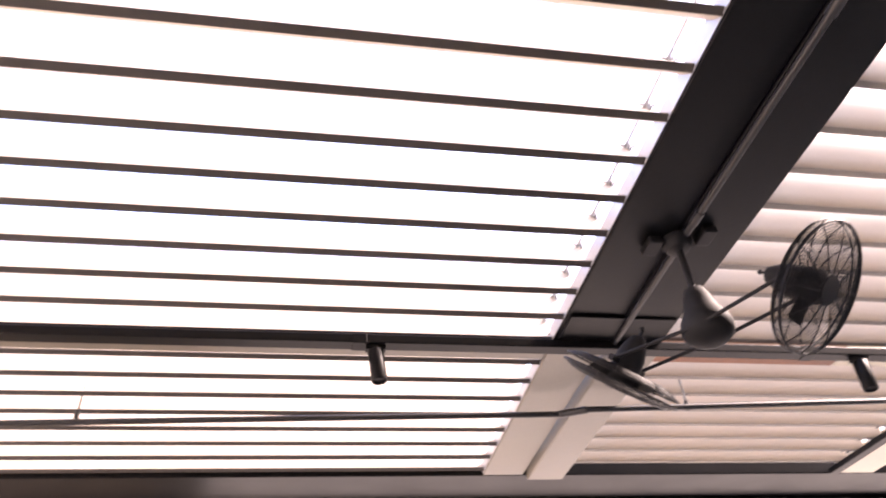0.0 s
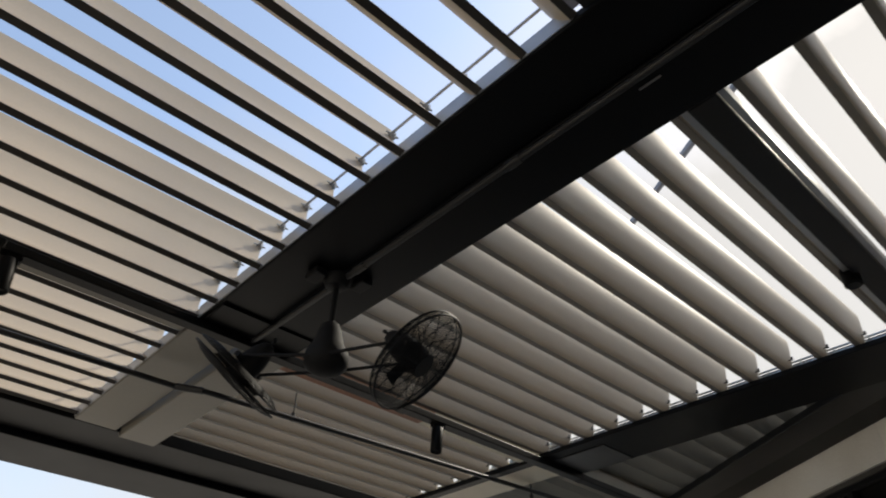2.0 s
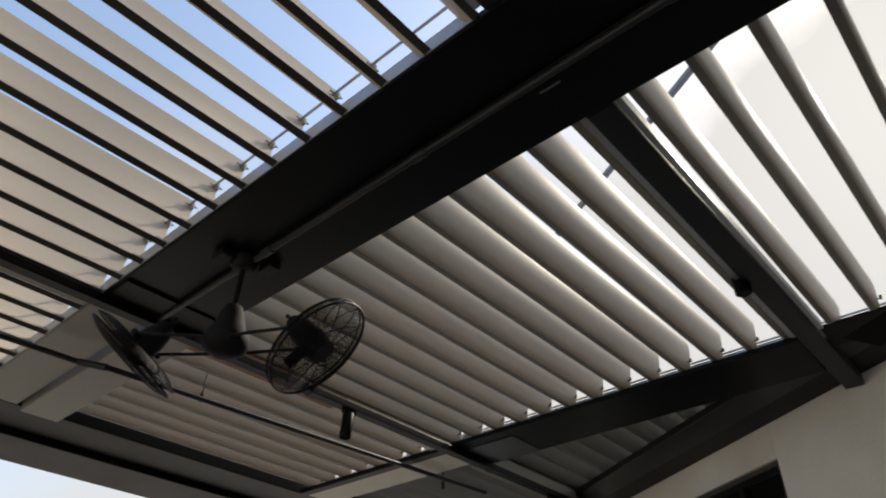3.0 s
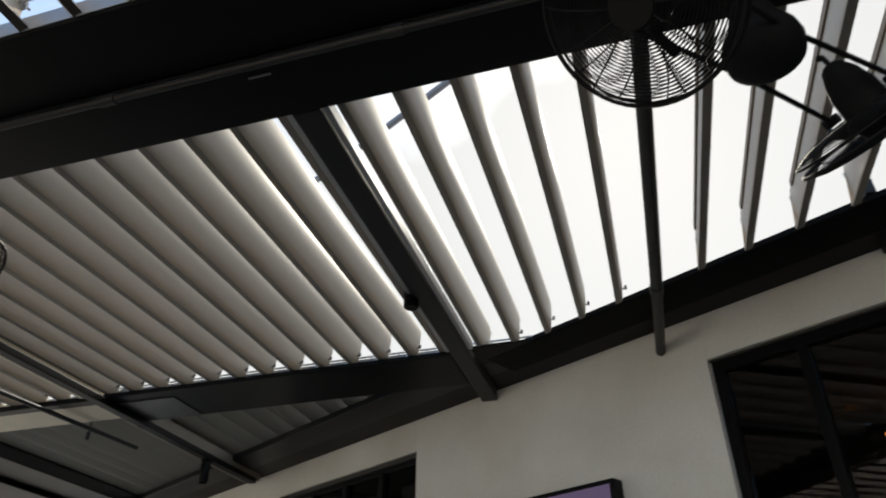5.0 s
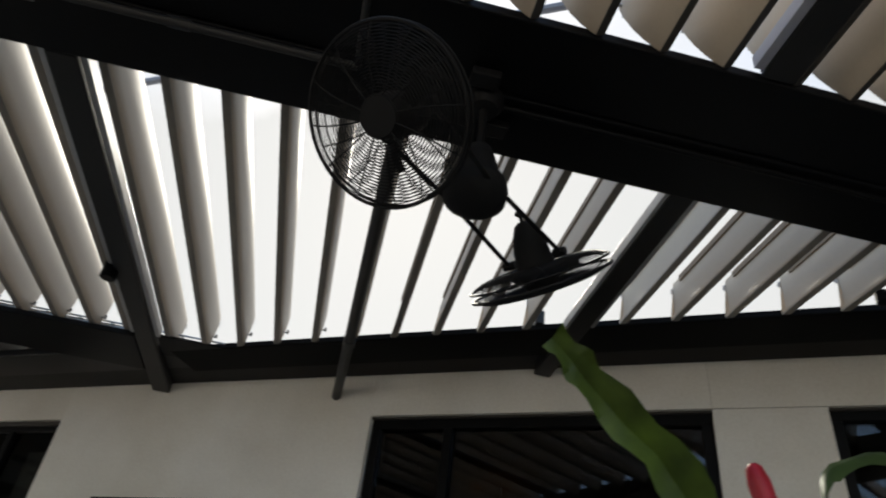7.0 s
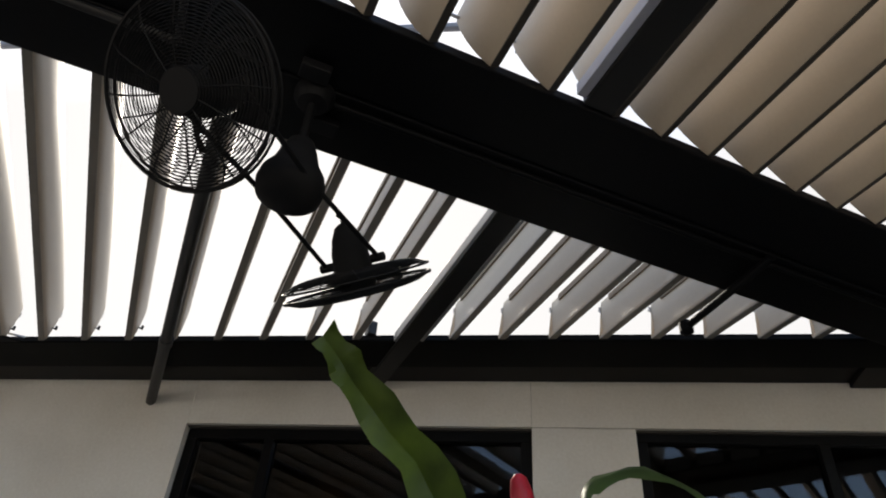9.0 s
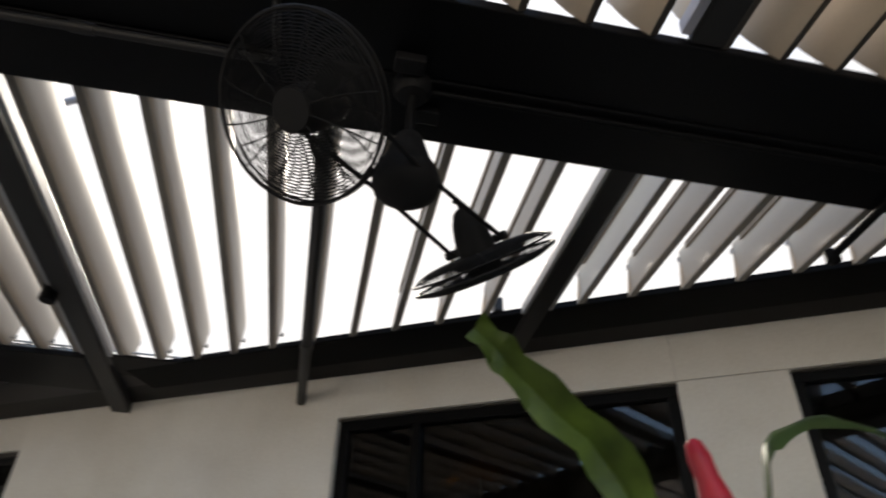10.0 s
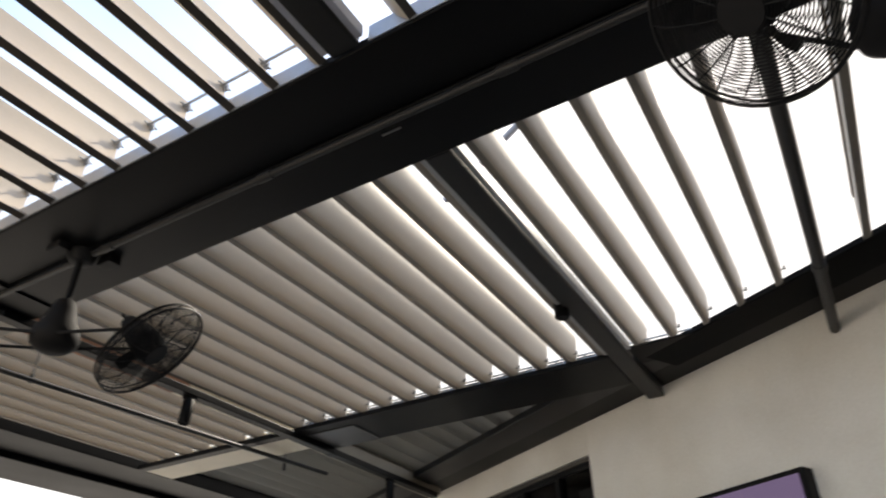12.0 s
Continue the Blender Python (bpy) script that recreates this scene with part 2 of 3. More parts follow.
XM = -2.25                # the far bay beyond this line is painted cream
beam("main_beam", XM, 4.2, -0.48, -0.238, z1=2.736)
beam("main_beam", XM, 4.2, -0.232, 0.0, ZB - 0.004)
beam("beam_web", XM, 4.2, -0.40, -0.238, 2.7375, 2.84)
beam("main_beam", -3.72, XM - 0.003, -0.48, -0.238, mat=CREAM_SHADED, label="cream painted far end of the beam")
beam("main_beam", -3.72, XM - 0.003, -0.215, 0.0, ZB - 0.03, mat=CREAM_SHADED, label="cream painted far end of the beam")
beam("end_beam", XM, -0.117, 1.80, 2.20, ZB, 2.728)
beam("end_beam", -0.017, 0.36, 1.80, wall_y(0.36, 0.21), 2.7275, 2.74)
beam("beam_web", XM, -0.117, 1.90, 2.15, 2.7295, 2.79)
beam("end_beam", -3.72, XM - 0.003, 1.80, 1.87, ZB - 0.006, 2.728)
beam("end_beam", -3.72, XM - 0.003, 1.873, 2.12, mat=CREAM_LIT, label="cream painted far end of the beam")
# thin plate whose grey stands in for the sheen reflected on the beam
beam("worn_plate", -2.19, -1.82, 1.89, 2.19, ZB - 0.006, ZB - 0.0005, SHEEN_GREY, 0.001, "thin plate painted as a grey sheen on the beam")
# cross beams
for x0, x1, x2 in ((-0.114, -0.02, -0.02), (1.813, 1.895, 1.912)):
    beam("cross_beam", x0, x1, 0.003, wall_y(x1) - 0.004, ZB + (0.0 if x0 < 0 else 0.012), 2.77, STEEL)
    beam("cross_beam", x0, x2, -3.6, -0.483, ZB + 0.008, 2.77, STEEL)
for y0, y1, z1, m in ((-3.6, -0.483, 2.725, CREAM_SHADED), (0.003, 0.95, 2.77, ORANGE), (0.953, 1.797, 2.77, CREAM_LIT), (2.203, 3.68, 2.83, CREAM_SHADED)):
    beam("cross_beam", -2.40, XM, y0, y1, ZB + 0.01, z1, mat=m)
beam("end_beam", -4.12, -3.723, -3.6, 4.55, z1=2.87)
beam("outer_beam", -4.62, -4.123, -3.6, 4.8, 2.66, 2.85)
beam("rear_beam", -3.72, 4.2, -3.9, -3.603)
# sunlit lip of the channel behind the main beam
for x0, x1 in ((-3.7, -2.42), (-2.24, -0.15), (0.01, 0.9)):
    bm = B()
    box(bm, x0, x1, -0.486, -0.4825, ZB + 0.008, ZB + 0.07, 0.001)
    part("channel_lip", bm, GREYMETAL, frame_root, "metal channel lip")
beam("junction_plate", -2.19, -2.02, -0.47, -0.01, ZB - 0.012, ZB - 0.0045)
for x0, x1 in ((-0.140, -0.116), (-0.018, 0.003), (1.798, 1.811), (1.897, 1.910)):
    for y0, y1 in ((0.006, min(1.795, wall_y(x1, SOFFIT) - 0.01)), (-3.59, -0.50)):
        if y0 < 0 and x0 > 1.89:
            continue
        bm = B()
        box(bm, x0 - (0.014 if y0 < 0 and x0 > 1 else 0), x1, y0, y1, ZB + 0.016, ZB + 0.06, 0.002)
        part("channel_lip", bm, SKYLIT_LIP if y0 < 0 else GREYMETAL, frame_root, "pale metal channel lip")
for z in (2.768, 2.790):
    bm = B()
    box(bm, XM, 0.3, 1.886, 1.894, z, z + 0.007)
    part("edge_rail", bm, GREYMETAL, frame_root, "thin pale rail at the slat ends")

# ---- louvre slats ----
SLAT_OUTLINE = [(0.0, 0), (0.026, 0), (0.032, 0.006), (0.038, 0.04), (0.042, 0.08), (0.044, 0.115), (0.0445, 0.145), (0.0435, 0.166), (0.041, 0.180),
                (0.022, 0.182), (0.021, 0.165), (0.0195, 0.135), (0.0185, 0.095), (0.017, 0.055), (0.013, 0.020), (0.0, 0.010)]
REAR_OUTLINE = [(0.014, 0), (-0.010, 0), (-0.015, 0.010), (-0.026, 0.05), (-0.030, 0.10), (-0.026, 0.15), (-0.016, 0.195), (0.0, 0.225),
                (0.005, 0.221), (-0.008, 0.19), (-0.017, 0.15), (-0.021, 0.10), (-0.018, 0.055), (-0.008, 0.024), (0.014, 0.012)]


def slat_mesh(length, slant=0.0, lean=0.0, rear=False, mat=None, top_over=0.05):
    """slant: change of the far end's y with x, for ends cut along an oblique line. top_over: how much the ends lean out towards the top."""
    bm = B()
    c, s = math.cos(lean), math.sin(lean)
    ends = []
    for y, sl, over in ((0.0, 0.0, -0.3), (length, slant, top_over)):
        vs = []
        for u, v in (REAR_OUTLINE if rear else SLAT_OUTLINE):
            x, z = u * c - v * s, u * s + v * c
            vs.append(bm.verts.new((x, y + sl * x + over * v, z)))
        ends.append(vs)
    n = len(ends[0])
    for k in range(n):
        bm.faces.new((ends[0][k], ends[0][(k + 1) % n], ends[1][(k + 1) % n], ends[1][k]))
    for e in (ends[0][::-1], ends[1]):
        bmesh.ops.triangulate(bm, faces=[bm.faces.new(e)])
    return mesh_of("slat", bm, mat or SLAT, True)


def turned_strip(name, mat, u0, u1, v0, v1, y0, y1, slant, lean):
    """A strip along a slat, turned with its lean."""
    bm = B()
    box(bm, u0, u1, y0, y1, v0, v1)
    for v in bm.verts:
        x, z = v.co.x, v.co.z
        v.co.y += slant * x if v.co.y > (y0 + y1) / 2 else 0
        v.co.x, v.co.z = x * math.cos(lean) - z * math.sin(lean), x * math.sin(lean) + z * math.cos(lean)
    return mesh_of(name, bm, mat)


# strip along the slat's bottom face, darker than the slat; darkest at the rear
def under_strip_mesh(length, slant, lean, rear):
    u0, u1 = (-0.011, 0.014) if rear else (0.0005, 0.0265)
    return turned_strip("seal_strip", UNDER_STRIP if rear else UNDER_STRIP_PALE, u0, u1, -0.0035, -0.0003, 0, length, slant, lean)


def lip_mesh(length, slant, lean):
    """Folded upper lip on the hollow side; it stops short of the wall end."""
    return turned_strip("lip", LIP, 0.0135, 0.0205, 0.156, 0.1825, -0.03, length - 0.06, slant, lean)


PITCH = 0.1803
FRONT_LEAN, REAR_LEAN = 0.0, radians(27)
Z_SLAT = 2.735


def pin_mesh():
    bm = B()
    tube(bm, (0, -0.02, 0), (0, 0.03, 0), 0.004, 6)
    box(bm, -0.012, 0.012, 0.008, 0.014, -0.02, 0.004)
    return mesh_of("pivot_pin", bm, GREYMETAL)


PIN = pin_mesh()


def end_pin_mesh():
    bm = B()
    tube(bm, (-0.004, 0, 0), (0.016, 0, 0.002), 0.0035, 6)
    tube(bm, (0.013, 0, -0.004), (0.013, 0, 0.014), 0.006, 6)
    return mesh_of("end_pin", bm, PIPE)


END_PIN = end_pin_mesh()


def bay(label, x_first, x_last, y0, y1f, lean, slant, start, rear=False, pitch=PITCH, mat=None, top_over=0.05, lift=0.0):
    th = thing("louver_panel", label, "louvered roof", "louver panels of the pergola")
    n0, n1 = math.ceil((x_first - start) / pitch), math.floor((x_last - start) / pitch)
    z0 = (2.714 if rear else Z_SLAT) + lift
    made = {}
    for n in range(n0, n1 + 1):
        x = start + n * pitch
        y1 = y1f(x)
        if y1 - y0 < 0.1:
            continue
        key = round(y1 - y0, 3)
        if key not in made:
            made[key] = slat_mesh(y1 - y0, slant, lean, rear, mat, top_over), under_strip_mesh(y1 - y0, slant, lean, rear), lip_mesh(y1 - y0, slant, lean)
        ob = new("slat", made[key][0])
        ob.parent = th
        ob.location = (x, y0, z0)
        strip = new("seal_strip", made[key][1])
        strip.parent = ob
        if not rear:
            new("lip", made[key][2]).parent = ob
        top = 0.185 if rear else 0.160
        dx, dz = -top * math.sin(lean) + (0.0 if rear else 0.03 * math.cos(lean)), top * math.cos(lean) + (0.0 if rear else 0.03 * math.sin(lean))
        if not rear and lean == FRONT_LEAN and x < 0.85:
            p = new("end_pin", END_PIN)
            p.parent = th
            p.location = (x + 0.042, y1 - 0.02 - 0.566 * 0.04 * (slant != 0), z0 + 0.05)
        for y, turn in ((y0 + 0.0, math.pi), (y1 + (0.01 if rear else 0), 0)):
            p = new("pivot_pin", PIN)
            p.parent = th
            p.matrix_basis = Matrix.Translation((x + dx, y, z0 + dz)) @ Matrix.Rotation(turn, 4, "Z")
    if rear:
        xa, xb = start + n0 * pitch + dx, start + n1 * pitch + dx
        part("link_rod", tube(B(), (xa, -0.475, z0 + dz), (xb, -0.475, z0 + dz), 0.005, 6), GREYMETAL, th)
    return th


F0, FL, R0, R1, R2 = 0.022, -0.352, -0.322, 1.541, 2.24
blade_end = lambda x: wall_y(x, SOFFIT + 0.005)
corner_end = lambda x: wall_y(x, 0.22)
bay("open beige louver slats over the near terrace", 0.0, 1.78, 0.006, blade_end, FRONT_LEAN, -0.566, F0)
bay("beige louver slats tapering towards the wall", 1.93, 3.4, 0.006, blade_end, FRONT_LEAN, -0.566, F0)
bay("beige louver slats seen nearly closed", XM - 0.01, -0.14, 0.006, lambda x: 1.862, FRONT_LEAN, 0, FL, False, 0.1722, None, 0.15)
bay("beige louver slats of the far bay", -3.72, -2.40, 0.006, lambda x: 1.862, FRONT_LEAN, 0, FL, False, 0.1722, None, 0.15)
# corner slats: same beige as the rest, darkened by colour for shade
bay("beige louver slats by the wall, toned darker for shade", XM - 0.01, -0.1, 2.205, corner_end, radians(-50), -0.566, XM, pitch=0.1742, mat=SLAT_SHADED, lift=0.085)
bay("beige louver slats in the far corner, toned darker for shade", -3.73, -2.40, 2.125, corner_end, radians(-50), -0.566, -3.72, pitch=0.1742, mat=SLAT_SHADED, lift=0.085)
for x0, x1, start, pitch, over in ((-3.72, -2.40, R0, 0.1755, 0.15), (-2.26, -0.12, R0, 0.1741, 0.15), (-0.02, 1.80, R1, 0.1735, 0.12), (1.89, 4.1, R2, 0.163, 0.15)):
    bay("tilted beige louver slats open to the sky", x0 + 0.02, x1, -3.598, lambda x: -0.484, REAR_LEAN, 0, start, True, pitch, None, over)

# overhead cable on poles, far above the slats
cable = thing("overhead_cable", "blue-grey overhead cable on two tall poles", "cable")
bm = B()
tube(bm, (-22.0, 16.14, 8.0), (16.0, -4.5, 8.0), 0.05, 8)
part("cable", bm, PIPE_BLUE, cable)
for x, y in ((-22.0, 16.14), (16.0, -4.5)):
    bm = B()
    tube(bm, (x, y, -0.03), (x, y, 8.2), 0.12, 12, 0.09)
    part("post", bm, PIPE_BLUE, cable)

# ---- ceiling services ----
bm = B()
tube(bm, (-2.2, -0.222, ZB - 0.018), (0.78, -0.222, ZB - 0.018), 0.012)
cond = thing("conduit", "dark conduit clipped under the main beam", "conduit")
part("pipe", bm, PIPE, cond, smooth=True)
bm = B()
tube(bm, (0.78, -0.222, ZB - 0.016), (0.78, -0.47, ZB - 0.016), 0.010)
part("pipe", bm, PIPE, cond, smooth=True)
for x in (-1.4, -0.6, 0.3):
    bm = B()
    tube(bm, (x - 0.03, -0.222, ZB - 0.018), (x + 0.03, -0.222, ZB - 0.018), 0.016)
    part("coupling", bm, PIPE, cond, smooth=True)
bm = B()
tube(bm, (1.2, -0.2, ZB - 0.016), (4.0, -0.2, ZB - 0.016), 0.010)
part("pipe", bm, BLACK, cond, smooth=True)

# pipe from beam to wall
pole = thing("drain_pipe", "dark round pipe running from beam to wall", "pipe")
bm = B()
tube(bm, (0.925, -0.12, 2.672), (0.918, wall_y(0.918) - 0.002, 2.652), 0.024, 16)
part("pipe", bm, PIPE, pole, smooth=True)
bm = B()
tube(bm, (0.921, 1.30, 2.659), (0.921, 1.36, 2.659), 0.029, 16)
part("coupling", bm, PIPE, pole, smooth=True)

# track with spot lights under the cream cross beam
track = thing("light_track", "black lighting track across the terrace ceiling", "light track")
for y0, y1 in ((-3.5, -1.302), (-1.298, 0.698), (0.702, 2.198), (2.202, 3.55)):
    bm = B()
    box(bm, -2.262, -2.20, y0, y1, ZB - 0.045, ZB - 0.006, 0.004)
    part("rail", bm, BLACK, track)
for y in (-1.3, 0.7, 2.2):
    bm = B()
    box(bm, -2.264, -2.198, y - 0.03, y + 0.03, ZB - 0.048, ZB - 0.005, 0.003)
    part("connector", bm, BLACK, track)


def spot_lamp(x, y, tilt):
    th = thing("spot_light", "black cylindrical spot light on the track", "spot light", "track spot lights", at=Matrix.Translation((x, y, ZB - 0.046)))
    bm = B()
    box(bm, -0.018, 0.018, -0.04, 0.04, -0.02, 0.0, 0.003)
    part("adapter", bm, BLACK, th)
    m = Matrix.Translation((0, 0, -0.018)) @ Matrix.Rotation(tilt, 4, "X")
    bm = B()
    lathe(bm, [(0.028, 0), (0.032, -0.006), (0.032, -0.135), (0.029, -0.14), (0.024, -0.13)], 20, m)
    part("housing", bm, BLACK, th, smooth=True)


spot_lamp(-2.23, 0.95, radians(-4))
spot_lamp(-2.23, -1.235, radians(6))
spot_lamp(-2.23, 2.9, 0)

# hanging pipe beyond the track
pipe = thing("hanging_pipe", "thin dark pipe hung on short rods", "pipe")
for a, b in (((-2.83, -3.4, 2.58), (-2.75, -0.30, 2.62)), ((-2.66, -0.22, 2.60), (-2.60, 2.60, 2.683))):
    bm = B()
    tube(bm, a, b, 0.014)
    part("pipe", bm, PIPE, pipe, smooth=True)
bm = B()
tube(bm, (-2.75, -0.31, 2.62), (-2.66, -0.21, 2.60), 0.018)
part("joint", bm, PIPE, pipe, smooth=True)
for y, x in ((-2.48, -2.81), (0.30, -2.65), (2.15, -2.61)):
    bm = B()
    tube(bm, (x, y, 2.60), (x, y, 2.76), 0.005, 8)
    tube(bm, (x, y, 2.60), (x, y, 2.645), 0.012, 8)
    part("hanger", bm, PIPE, pipe)

# small fittings
fit_spot = thing("beam_spot", "small black cylindrical fitting under the cross beam", "spot light")
bm = B()
lathe(bm, [(0.03, 0.03), (0.034, 0.02), (0.034, -0.05), (0.028, -0.055)], 18, Matrix.Translation((-0.128, 1.20, ZB + 0.016)))
part("housing", bm, BLACK, fit_spot, smooth=True)

arm = thing("arm_lamp", "black rod lamp arm with a round end under the beam", "lamp arm")
bm = B()
tube(bm, (2.68, -0.25, 2.665), (2.695, 0.19, 2.65), 0.015, 12)
part("rod", bm, BLACK, arm, smooth=True)
bm = B()
lathe(bm, [(0.012, 0.03), (0.026, 0.02), (0.026, -0.02), (0.012, -0.03)], 16, Matrix.Translation((2.695, 0.2, 2.648)))
part("knob", bm, BLACK, arm, smooth=True)

bm = B()
box(bm, -0.16, -0.09, -0.176, -0.170, ZB - 0.009, ZB - 0.0045)
tagged(part("scratch", bm, SCRATCH, frame_root), "pale scratch on the beam")


# ---- twin-head fans ----
def fan_head(parent, m, name="fan_head"):
    """Cage with axis +z towards the air stream, motor behind."""
    R = 0.20
    hub = part(name, lathe(B(), [(0.012, -0.165), (0.026, -0.155), (0.040, -0.125), (0.050, -0.085), (0.053, -0.04), (0.053, 0.0), (0.045, 0.025)], 24, m), FAN_GREY, parent, "rounded dark motor housing", True)
    bm = B()
    ring(bm, R, 0.0048, m @ Matrix.Translation((0, 0, 0.012)), 48)
    ring(bm, R, 0.0035, m @ Matrix.Translation((0, 0, -0.012)), 48)
    part("rim", bm, FAN_BLACK, hub, smooth=True)
    for side, depth, nm in ((1, 0.022, "front_guard"), (-1, 0.024, "rear_guard")):
        bm = B()
        z_at = lambda r: side * depth * (1 - (r / R) ** 6) + (0.012 if side > 0 else -0.012)
        for k in range(21):
            r = 0.048 + (R - 0.05) * k / 21
            ring(bm, r, 0.0014, m @ Matrix.Translation((0, 0, z_at(r))), 40, 4)
        for k in range(12):
            a = 2 * math.pi * (k + 0.5 * (side > 0)) / 12
            pts = [Vector((r * math.cos(a + (R - r) * 0.8), r * math.sin(a + (R - r) * 0.8), z_at(r))) for r in (0.04, 0.085, 0.13, 0.165, R)]
            for p, q in zip(pts, pts[1:]):
                tube(bm, m @ p, m @ q, 0.002, 5)
        part(nm, bm, FAN_BLACK, hub)
    bm = B()
    lathe(bm, [(0.045, 0.038), (0.047, 0.034), (0.045, 0.028), (0.02, 0.026)], 20, m)
    part("badge", bm, FAN_BLACK, hub, smooth=True)
    for k in range(3):
        bm = B()
        prev = None
        for r in (0.03, 0.06, 0.09, 0.115, 0.125):
            w = 0.028 if 0.05 < r < 0.155 else 0.016
            a0 = 2 * math.pi * k / 3 + 0.6 * (r / R)
            row = []
            for s, z in ((-1, -0.012), (1, 0.014)):
                a = a0 + s * w / (r + 0.05)
                row.append(bm.verts.new(m @ Vector((r * math.cos(a), r * math.sin(a), z - 0.01))))
            if prev:
                bm.faces.new((prev[0], prev[1], row[1], row[0]))
            prev = row
        bmesh.ops.solidify(bm, geom=bm.faces[:], thickness=0.002)
        part("fan_blade", bm, FAN_GREY, hub, smooth=True)
    bm = B()
    tube(bm, m @ Vector((0, 0, -0.16)), m @ Vector((0, 0, -0.185)), 0.006, 8)
    tube(bm, m @ Vector((0, 0, -0.183)), m @ Vector((0.010, 0, -0.192)), 0.008, 8)
    part("knob", bm, FAN_BLACK, hub)
    return hub


def twin_fan(x, y, heads, label, drop=0.40):
    """heads: (offset of the cage centre, way the air goes)."""
    th = thing("twin_fan", label, "ceiling fan", "twin-head ceiling fans", at=Matrix.Translation((x, y, ZB)))
    part("canopy", lathe(B(), [(0.055, -0.004), (0.055, -0.025), (0.04, -0.05), (0.018, -0.055)], 24), FAN_BLACK, th, smooth=True)
    part("stem", tube(B(), (0, 0, -0.05), (0, 0, -drop + 0.17), 0.012), FAN_BLACK, th, smooth=True)
    for bx, by in ((0.05, 0.085), (-0.02, -0.085)):
        part("bracket", box(B(), bx - 0.04, bx + 0.04, by - 0.025, by + 0.025, -0.035, -0.005, 0.004), FAN_BLACK, th)
    z = -drop
    part("gear_housing", lathe(B(), [(0.018, z + 0.215), (0.034, z + 0.205), (0.046, z + 0.17), (0.06, z + 0.12), (0.079, z + 0.085), (0.084, z + 0.06), (0.079, z + 0.032), (0.055, z + 0.012), (0.025, z + 0.001)], 28), FAN_GREY, th, "drop shaped dark gear housing", True)
    for (ox, oy, oz), way in heads:
        axis = Vector(way).normalized()
        c = Vector((ox, oy, oz))
        m = Matrix.Translation(c) @ axis.to_track_quat("Z", "Y").to_matrix().to_4x4()
        fan_head(th, m)
        back = c - axis * 0.055
        flat = Vector((ox, oy, 0)).normalized()
        across = Vector((-flat.y, flat.x, 0)) * 0.055
        for s in (-1, 1):
            part("arm", tube(B(), Vector((0, 0, z + 0.045)) + across * s * 1.2, back + across * s * 1.45, 0.0065, 8), FAN_BLACK, th, smooth=True)
            part("pivot", tube(B(), back + across * s * 1.1, back + across * s * 1.75, 0.012, 10), FAN_BLACK, th)
    return th


def head_pair(turn, reach, tilt, drop):
    """Two heads on opposite sides; turn: bearing of the first, tilt: how far the air goes down, in degrees."""
    out = []
    for a in (radians(turn), radians(turn + 180)):
        c, s = math.cos(a), math.sin(a)
        out.append(((c * reach, s * reach, drop), (c * math.cos(radians(tilt)), s * math.cos(radians(tilt)), -math.sin(radians(tilt)))))
    return out


twin_fan(1.143, -0.205, head_pair(43, 0.345, 47, -0.40), "black twin-head caged fan hanging under the beam", 0.41)
twin_fan(-1.535, -0.235, head_pair(35, 0.345, 46, -0.405), "black twin-head caged fan near the lighting track", 0.43)

# small things among the slats
sensor = thing("rain_sensor", "small pale grey rain sensor beside a slat", "sensor")
part("body", lathe(B(), [(0.010, 0.035), (0.016, 0.028), (0.017, 0.0), (0.014, -0.006)], 16, Matrix.Translation((1.603, 0.865, 2.965))), GREYMETAL, sensor, smooth=True)
part("band", lathe(B(), [(0.013, -0.006), (0.0145, -0.012), (0.0145, -0.026), (0.010, -0.032)], 16, Matrix.Translation((1.603, 0.865, 2.965))), FAN_GREY, sensor, smooth=True)
part("stem", tube(B(), (1.603, 0.865, 2.935), (1.632, 0.865, 2.925), 0.004, 6), GREYMETAL, sensor)
motor = thing("slat_motor", "small dark slat drive box by the cross beam", "motor")
part("case", box(B(), 1.715, 1.755, 1.07, 1.13, 2.80, 2.87, 0.006), STEEL, motor)
part("shaft", tube(B(), (1.755, 1.10, 2.82), (1.80, 1.10, 2.76), 0.006, 6), STEEL, motor)

# tan wall end outside the far beam
pillar = thing("wall_outside", "tan rendered wall end outside the terrace", "wall", kind="structure")
part("wall", box(B(), -5.7, -5.0, -5.0, -2.36, -0.02, 2.95, 0.01), TAN, pillar)
part("post", box(B(), -5.12, -4.98, -2.355, -2.24, -0.02, 2.95, 0.005), BLACK, pillar)

# ---- things on and behind the wall ----
tv = thing("television", "black wall television with a dim violet picture", "television", at=WALL @ Matrix.Translation((-0.54, -0.05, 0)))
bm = B()
box(bm, -0.95, 0.0, -0.03, 0.045, 1.55, 2.09, 0.006)
part("case", bm, BLACK, tv)
bm = B()
box(bm, -0.925, -0.025, -0.0335, -0.031, 1.58, 2.065)
part("screen", bm, SCREEN, tv, "dim violet screen")

lamp = thing("pendant_lamp", "small glowing warm bulb in the dark room", "lamp", at=WALL @ Matrix.Translation((0.2, 1.9, 2.585)))
part("bulb", lathe(B(), [(0.008, 0.016), (0.027, 0.008), (0.027, -0.006), (0.010, -0.013)], 16), BULB, lamp, smooth=True)
part("cord", tube(B(), (0, 0, 0.015), (0, 0, 0.216), 0.004, 6), BLACK, lamp)


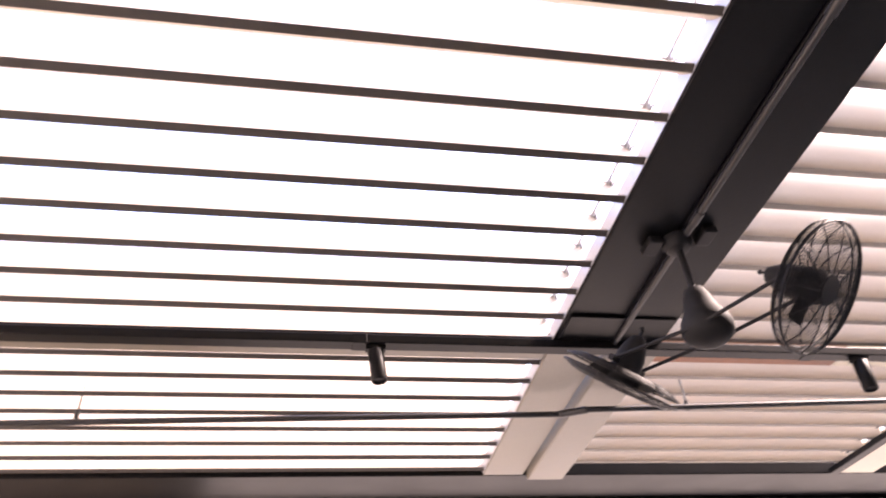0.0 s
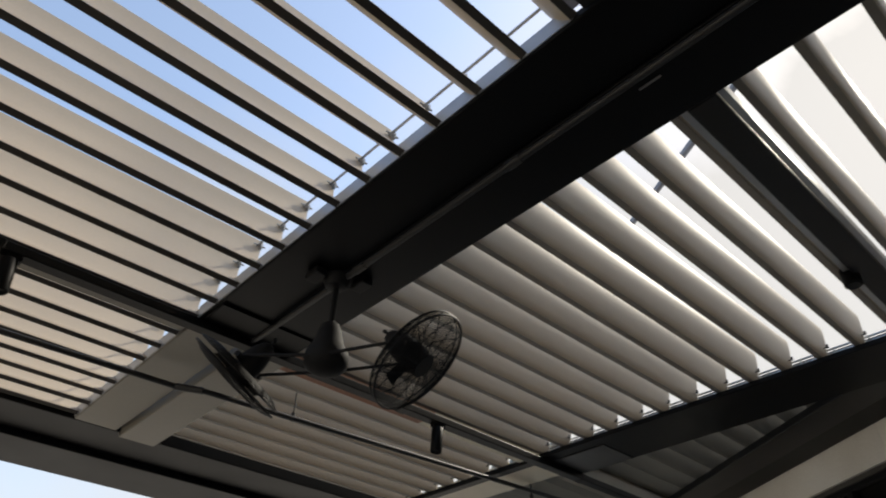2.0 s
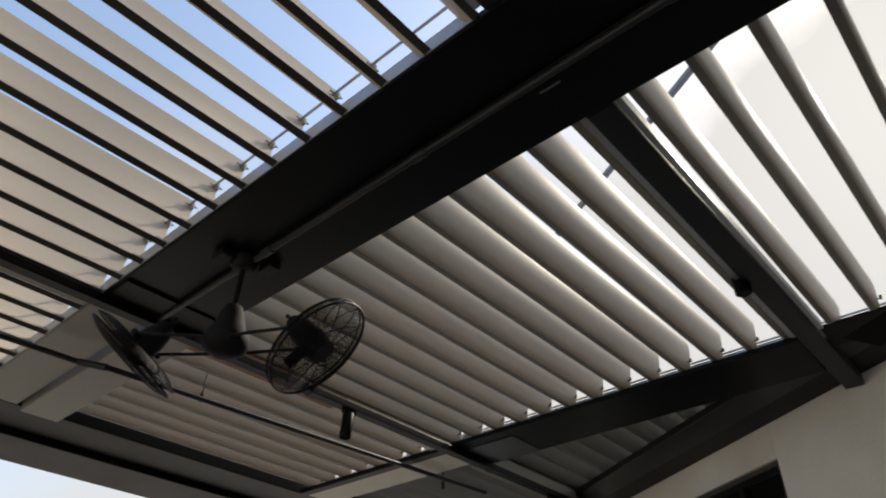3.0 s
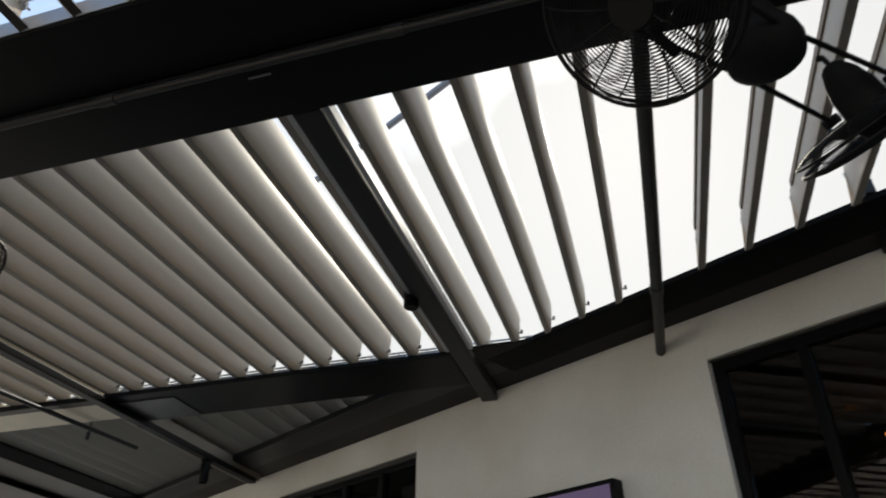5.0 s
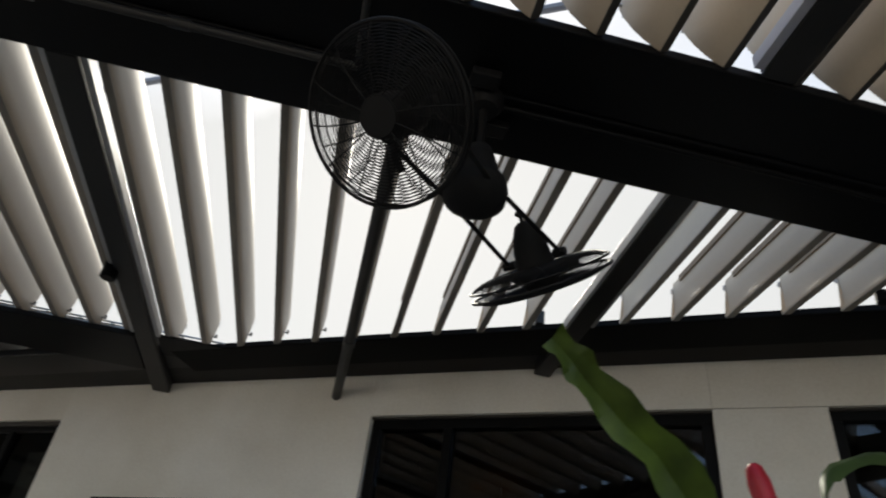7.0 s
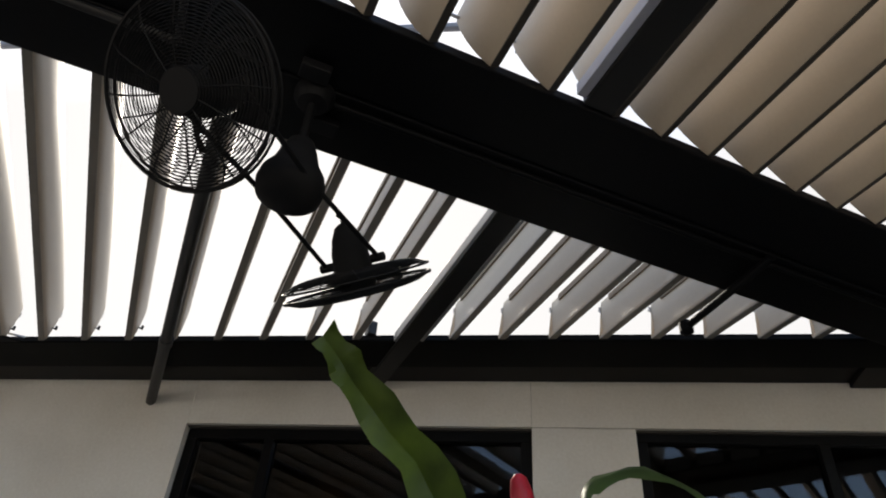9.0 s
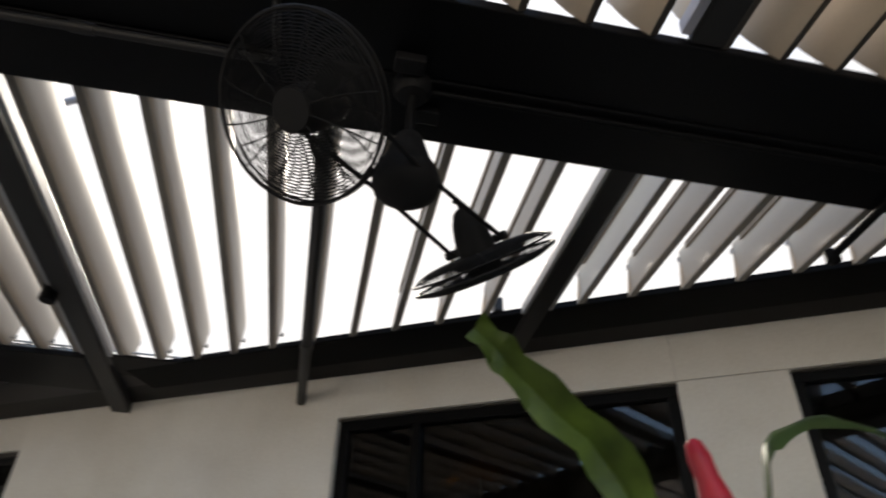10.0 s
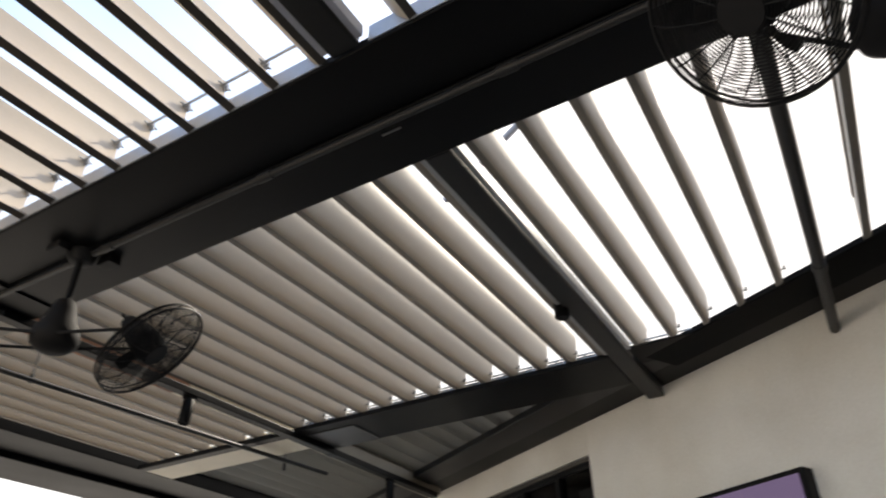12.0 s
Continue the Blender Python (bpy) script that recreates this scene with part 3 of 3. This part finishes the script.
# ---- plant ----
def leaf(parent, points, widths, mat, fold=0.35, name="leaf", side=(1, 0, 0), label="", wave=0.0):
    bm = B()
    rows = []
    pts = [Vector(p) for p in points]
    fine = []
    n = 18
    for k in range(n + 1):
        f = k / n * (len(pts) - 1)
        i = min(int(f), len(pts) - 2)
        t = f - i
        p0, p1, p2, p3 = pts[max(i - 1, 0)], pts[i], pts[i + 1], pts[min(i + 2, len(pts) - 1)]
        p = 0.5 * (2 * p1 + (p2 - p0) * t + (2 * p0 - 5 * p1 + 4 * p2 - p3) * t * t + (3 * p1 - p0 - 3 * p2 + p3) * t ** 3)
        fine.append((p, widths[i] * (1 - t) + widths[i + 1] * t))
    for k, (p, w) in enumerate(fine):
        d = (fine[min(k + 1, n)][0] - fine[max(k - 1, 0)][0]).normalized()
        s = Vector(side)
        s = (s - d * s.dot(d)).normalized()
        up = d.cross(s).normalized()
        row = []
        for j in (-2, -1, 0, 1, 2):
            wob = wave * math.sin(k * 1.5 + j) * abs(j) / 2
            row.append(bm.verts.new(p + s * (w * j / 2) * (1 if j < 0 else 0.8) + up * (fold * w * abs(j) / 2 * (0.3 if j < 0 else 1.5) + wob)))
        rows.append(row)
    for a, b in zip(rows, rows[1:]):
        for j in range(4):
            bm.faces.new((a[j], a[j + 1], b[j + 1], b[j]))
    bmesh.ops.solidify(bm, geom=bm.faces[:], thickness=0.0012)
    return part(name, bm, mat, parent, label, True)


plant = thing("potted_plant", "broad-leaved plant with a red flower bract in a planter", "plant")
part("pot", lathe(B(), [(0.13, 0.0), (0.17, 0.30), (0.18, 0.34), (0.16, 0.34), (0.15, 0.30)], 24, Matrix.Translation((1.45, -0.6, 0))), POT, plant, smooth=True)
leaf(plant, [(1.217, -0.60, 1.742), (1.247, -0.605, 1.707), (1.271, -0.605, 1.678), (1.329, -0.61, 1.616), (1.395, -0.61, 1.55), (1.45, -0.6, 1.36), (1.46, -0.6, 0.33)],
     [0.019, 0.023, 0.026, 0.029, 0.033, 0.024, 0.006], LEAF, 0.8, side=(0.8, -0.15, 0.6), wave=0.012)
leaf(plant, [(2.06, -0.55, 1.575), (1.95, -0.55, 1.650), (1.87, -0.55, 1.676), (1.80, -0.55, 1.679), (1.74, -0.55, 1.656), (1.692, -0.555, 1.620), (1.66, -0.56, 1.53), (1.52, -0.6, 0.9), (1.47, -0.6, 0.33)],
     [0.003, 0.016, 0.021, 0.020, 0.018, 0.016, 0.011, 0.005, 0.004], LEAF_MID, 0.3, side=(0.1, 0.5, 0.85), wave=0.004)
flower = part("flower", lathe(B(), [(0.006, 0.075), (0.013, 0.068), (0.018, 0.045), (0.0175, 0.015), (0.023, -0.01), (0.026, -0.05), (0.014, -0.10), (0.006, -0.15)], 14, Matrix.Translation((1.585, -0.547, 1.55)) @ Matrix.Rotation(radians(-14), 4, "Y")), RED, plant, "red flower bract", True)
part("stem", tube(B(), (1.6, -0.547, 1.43), (1.46, -0.6, 0.33), 0.006, 8), LEAF_DARK, plant)
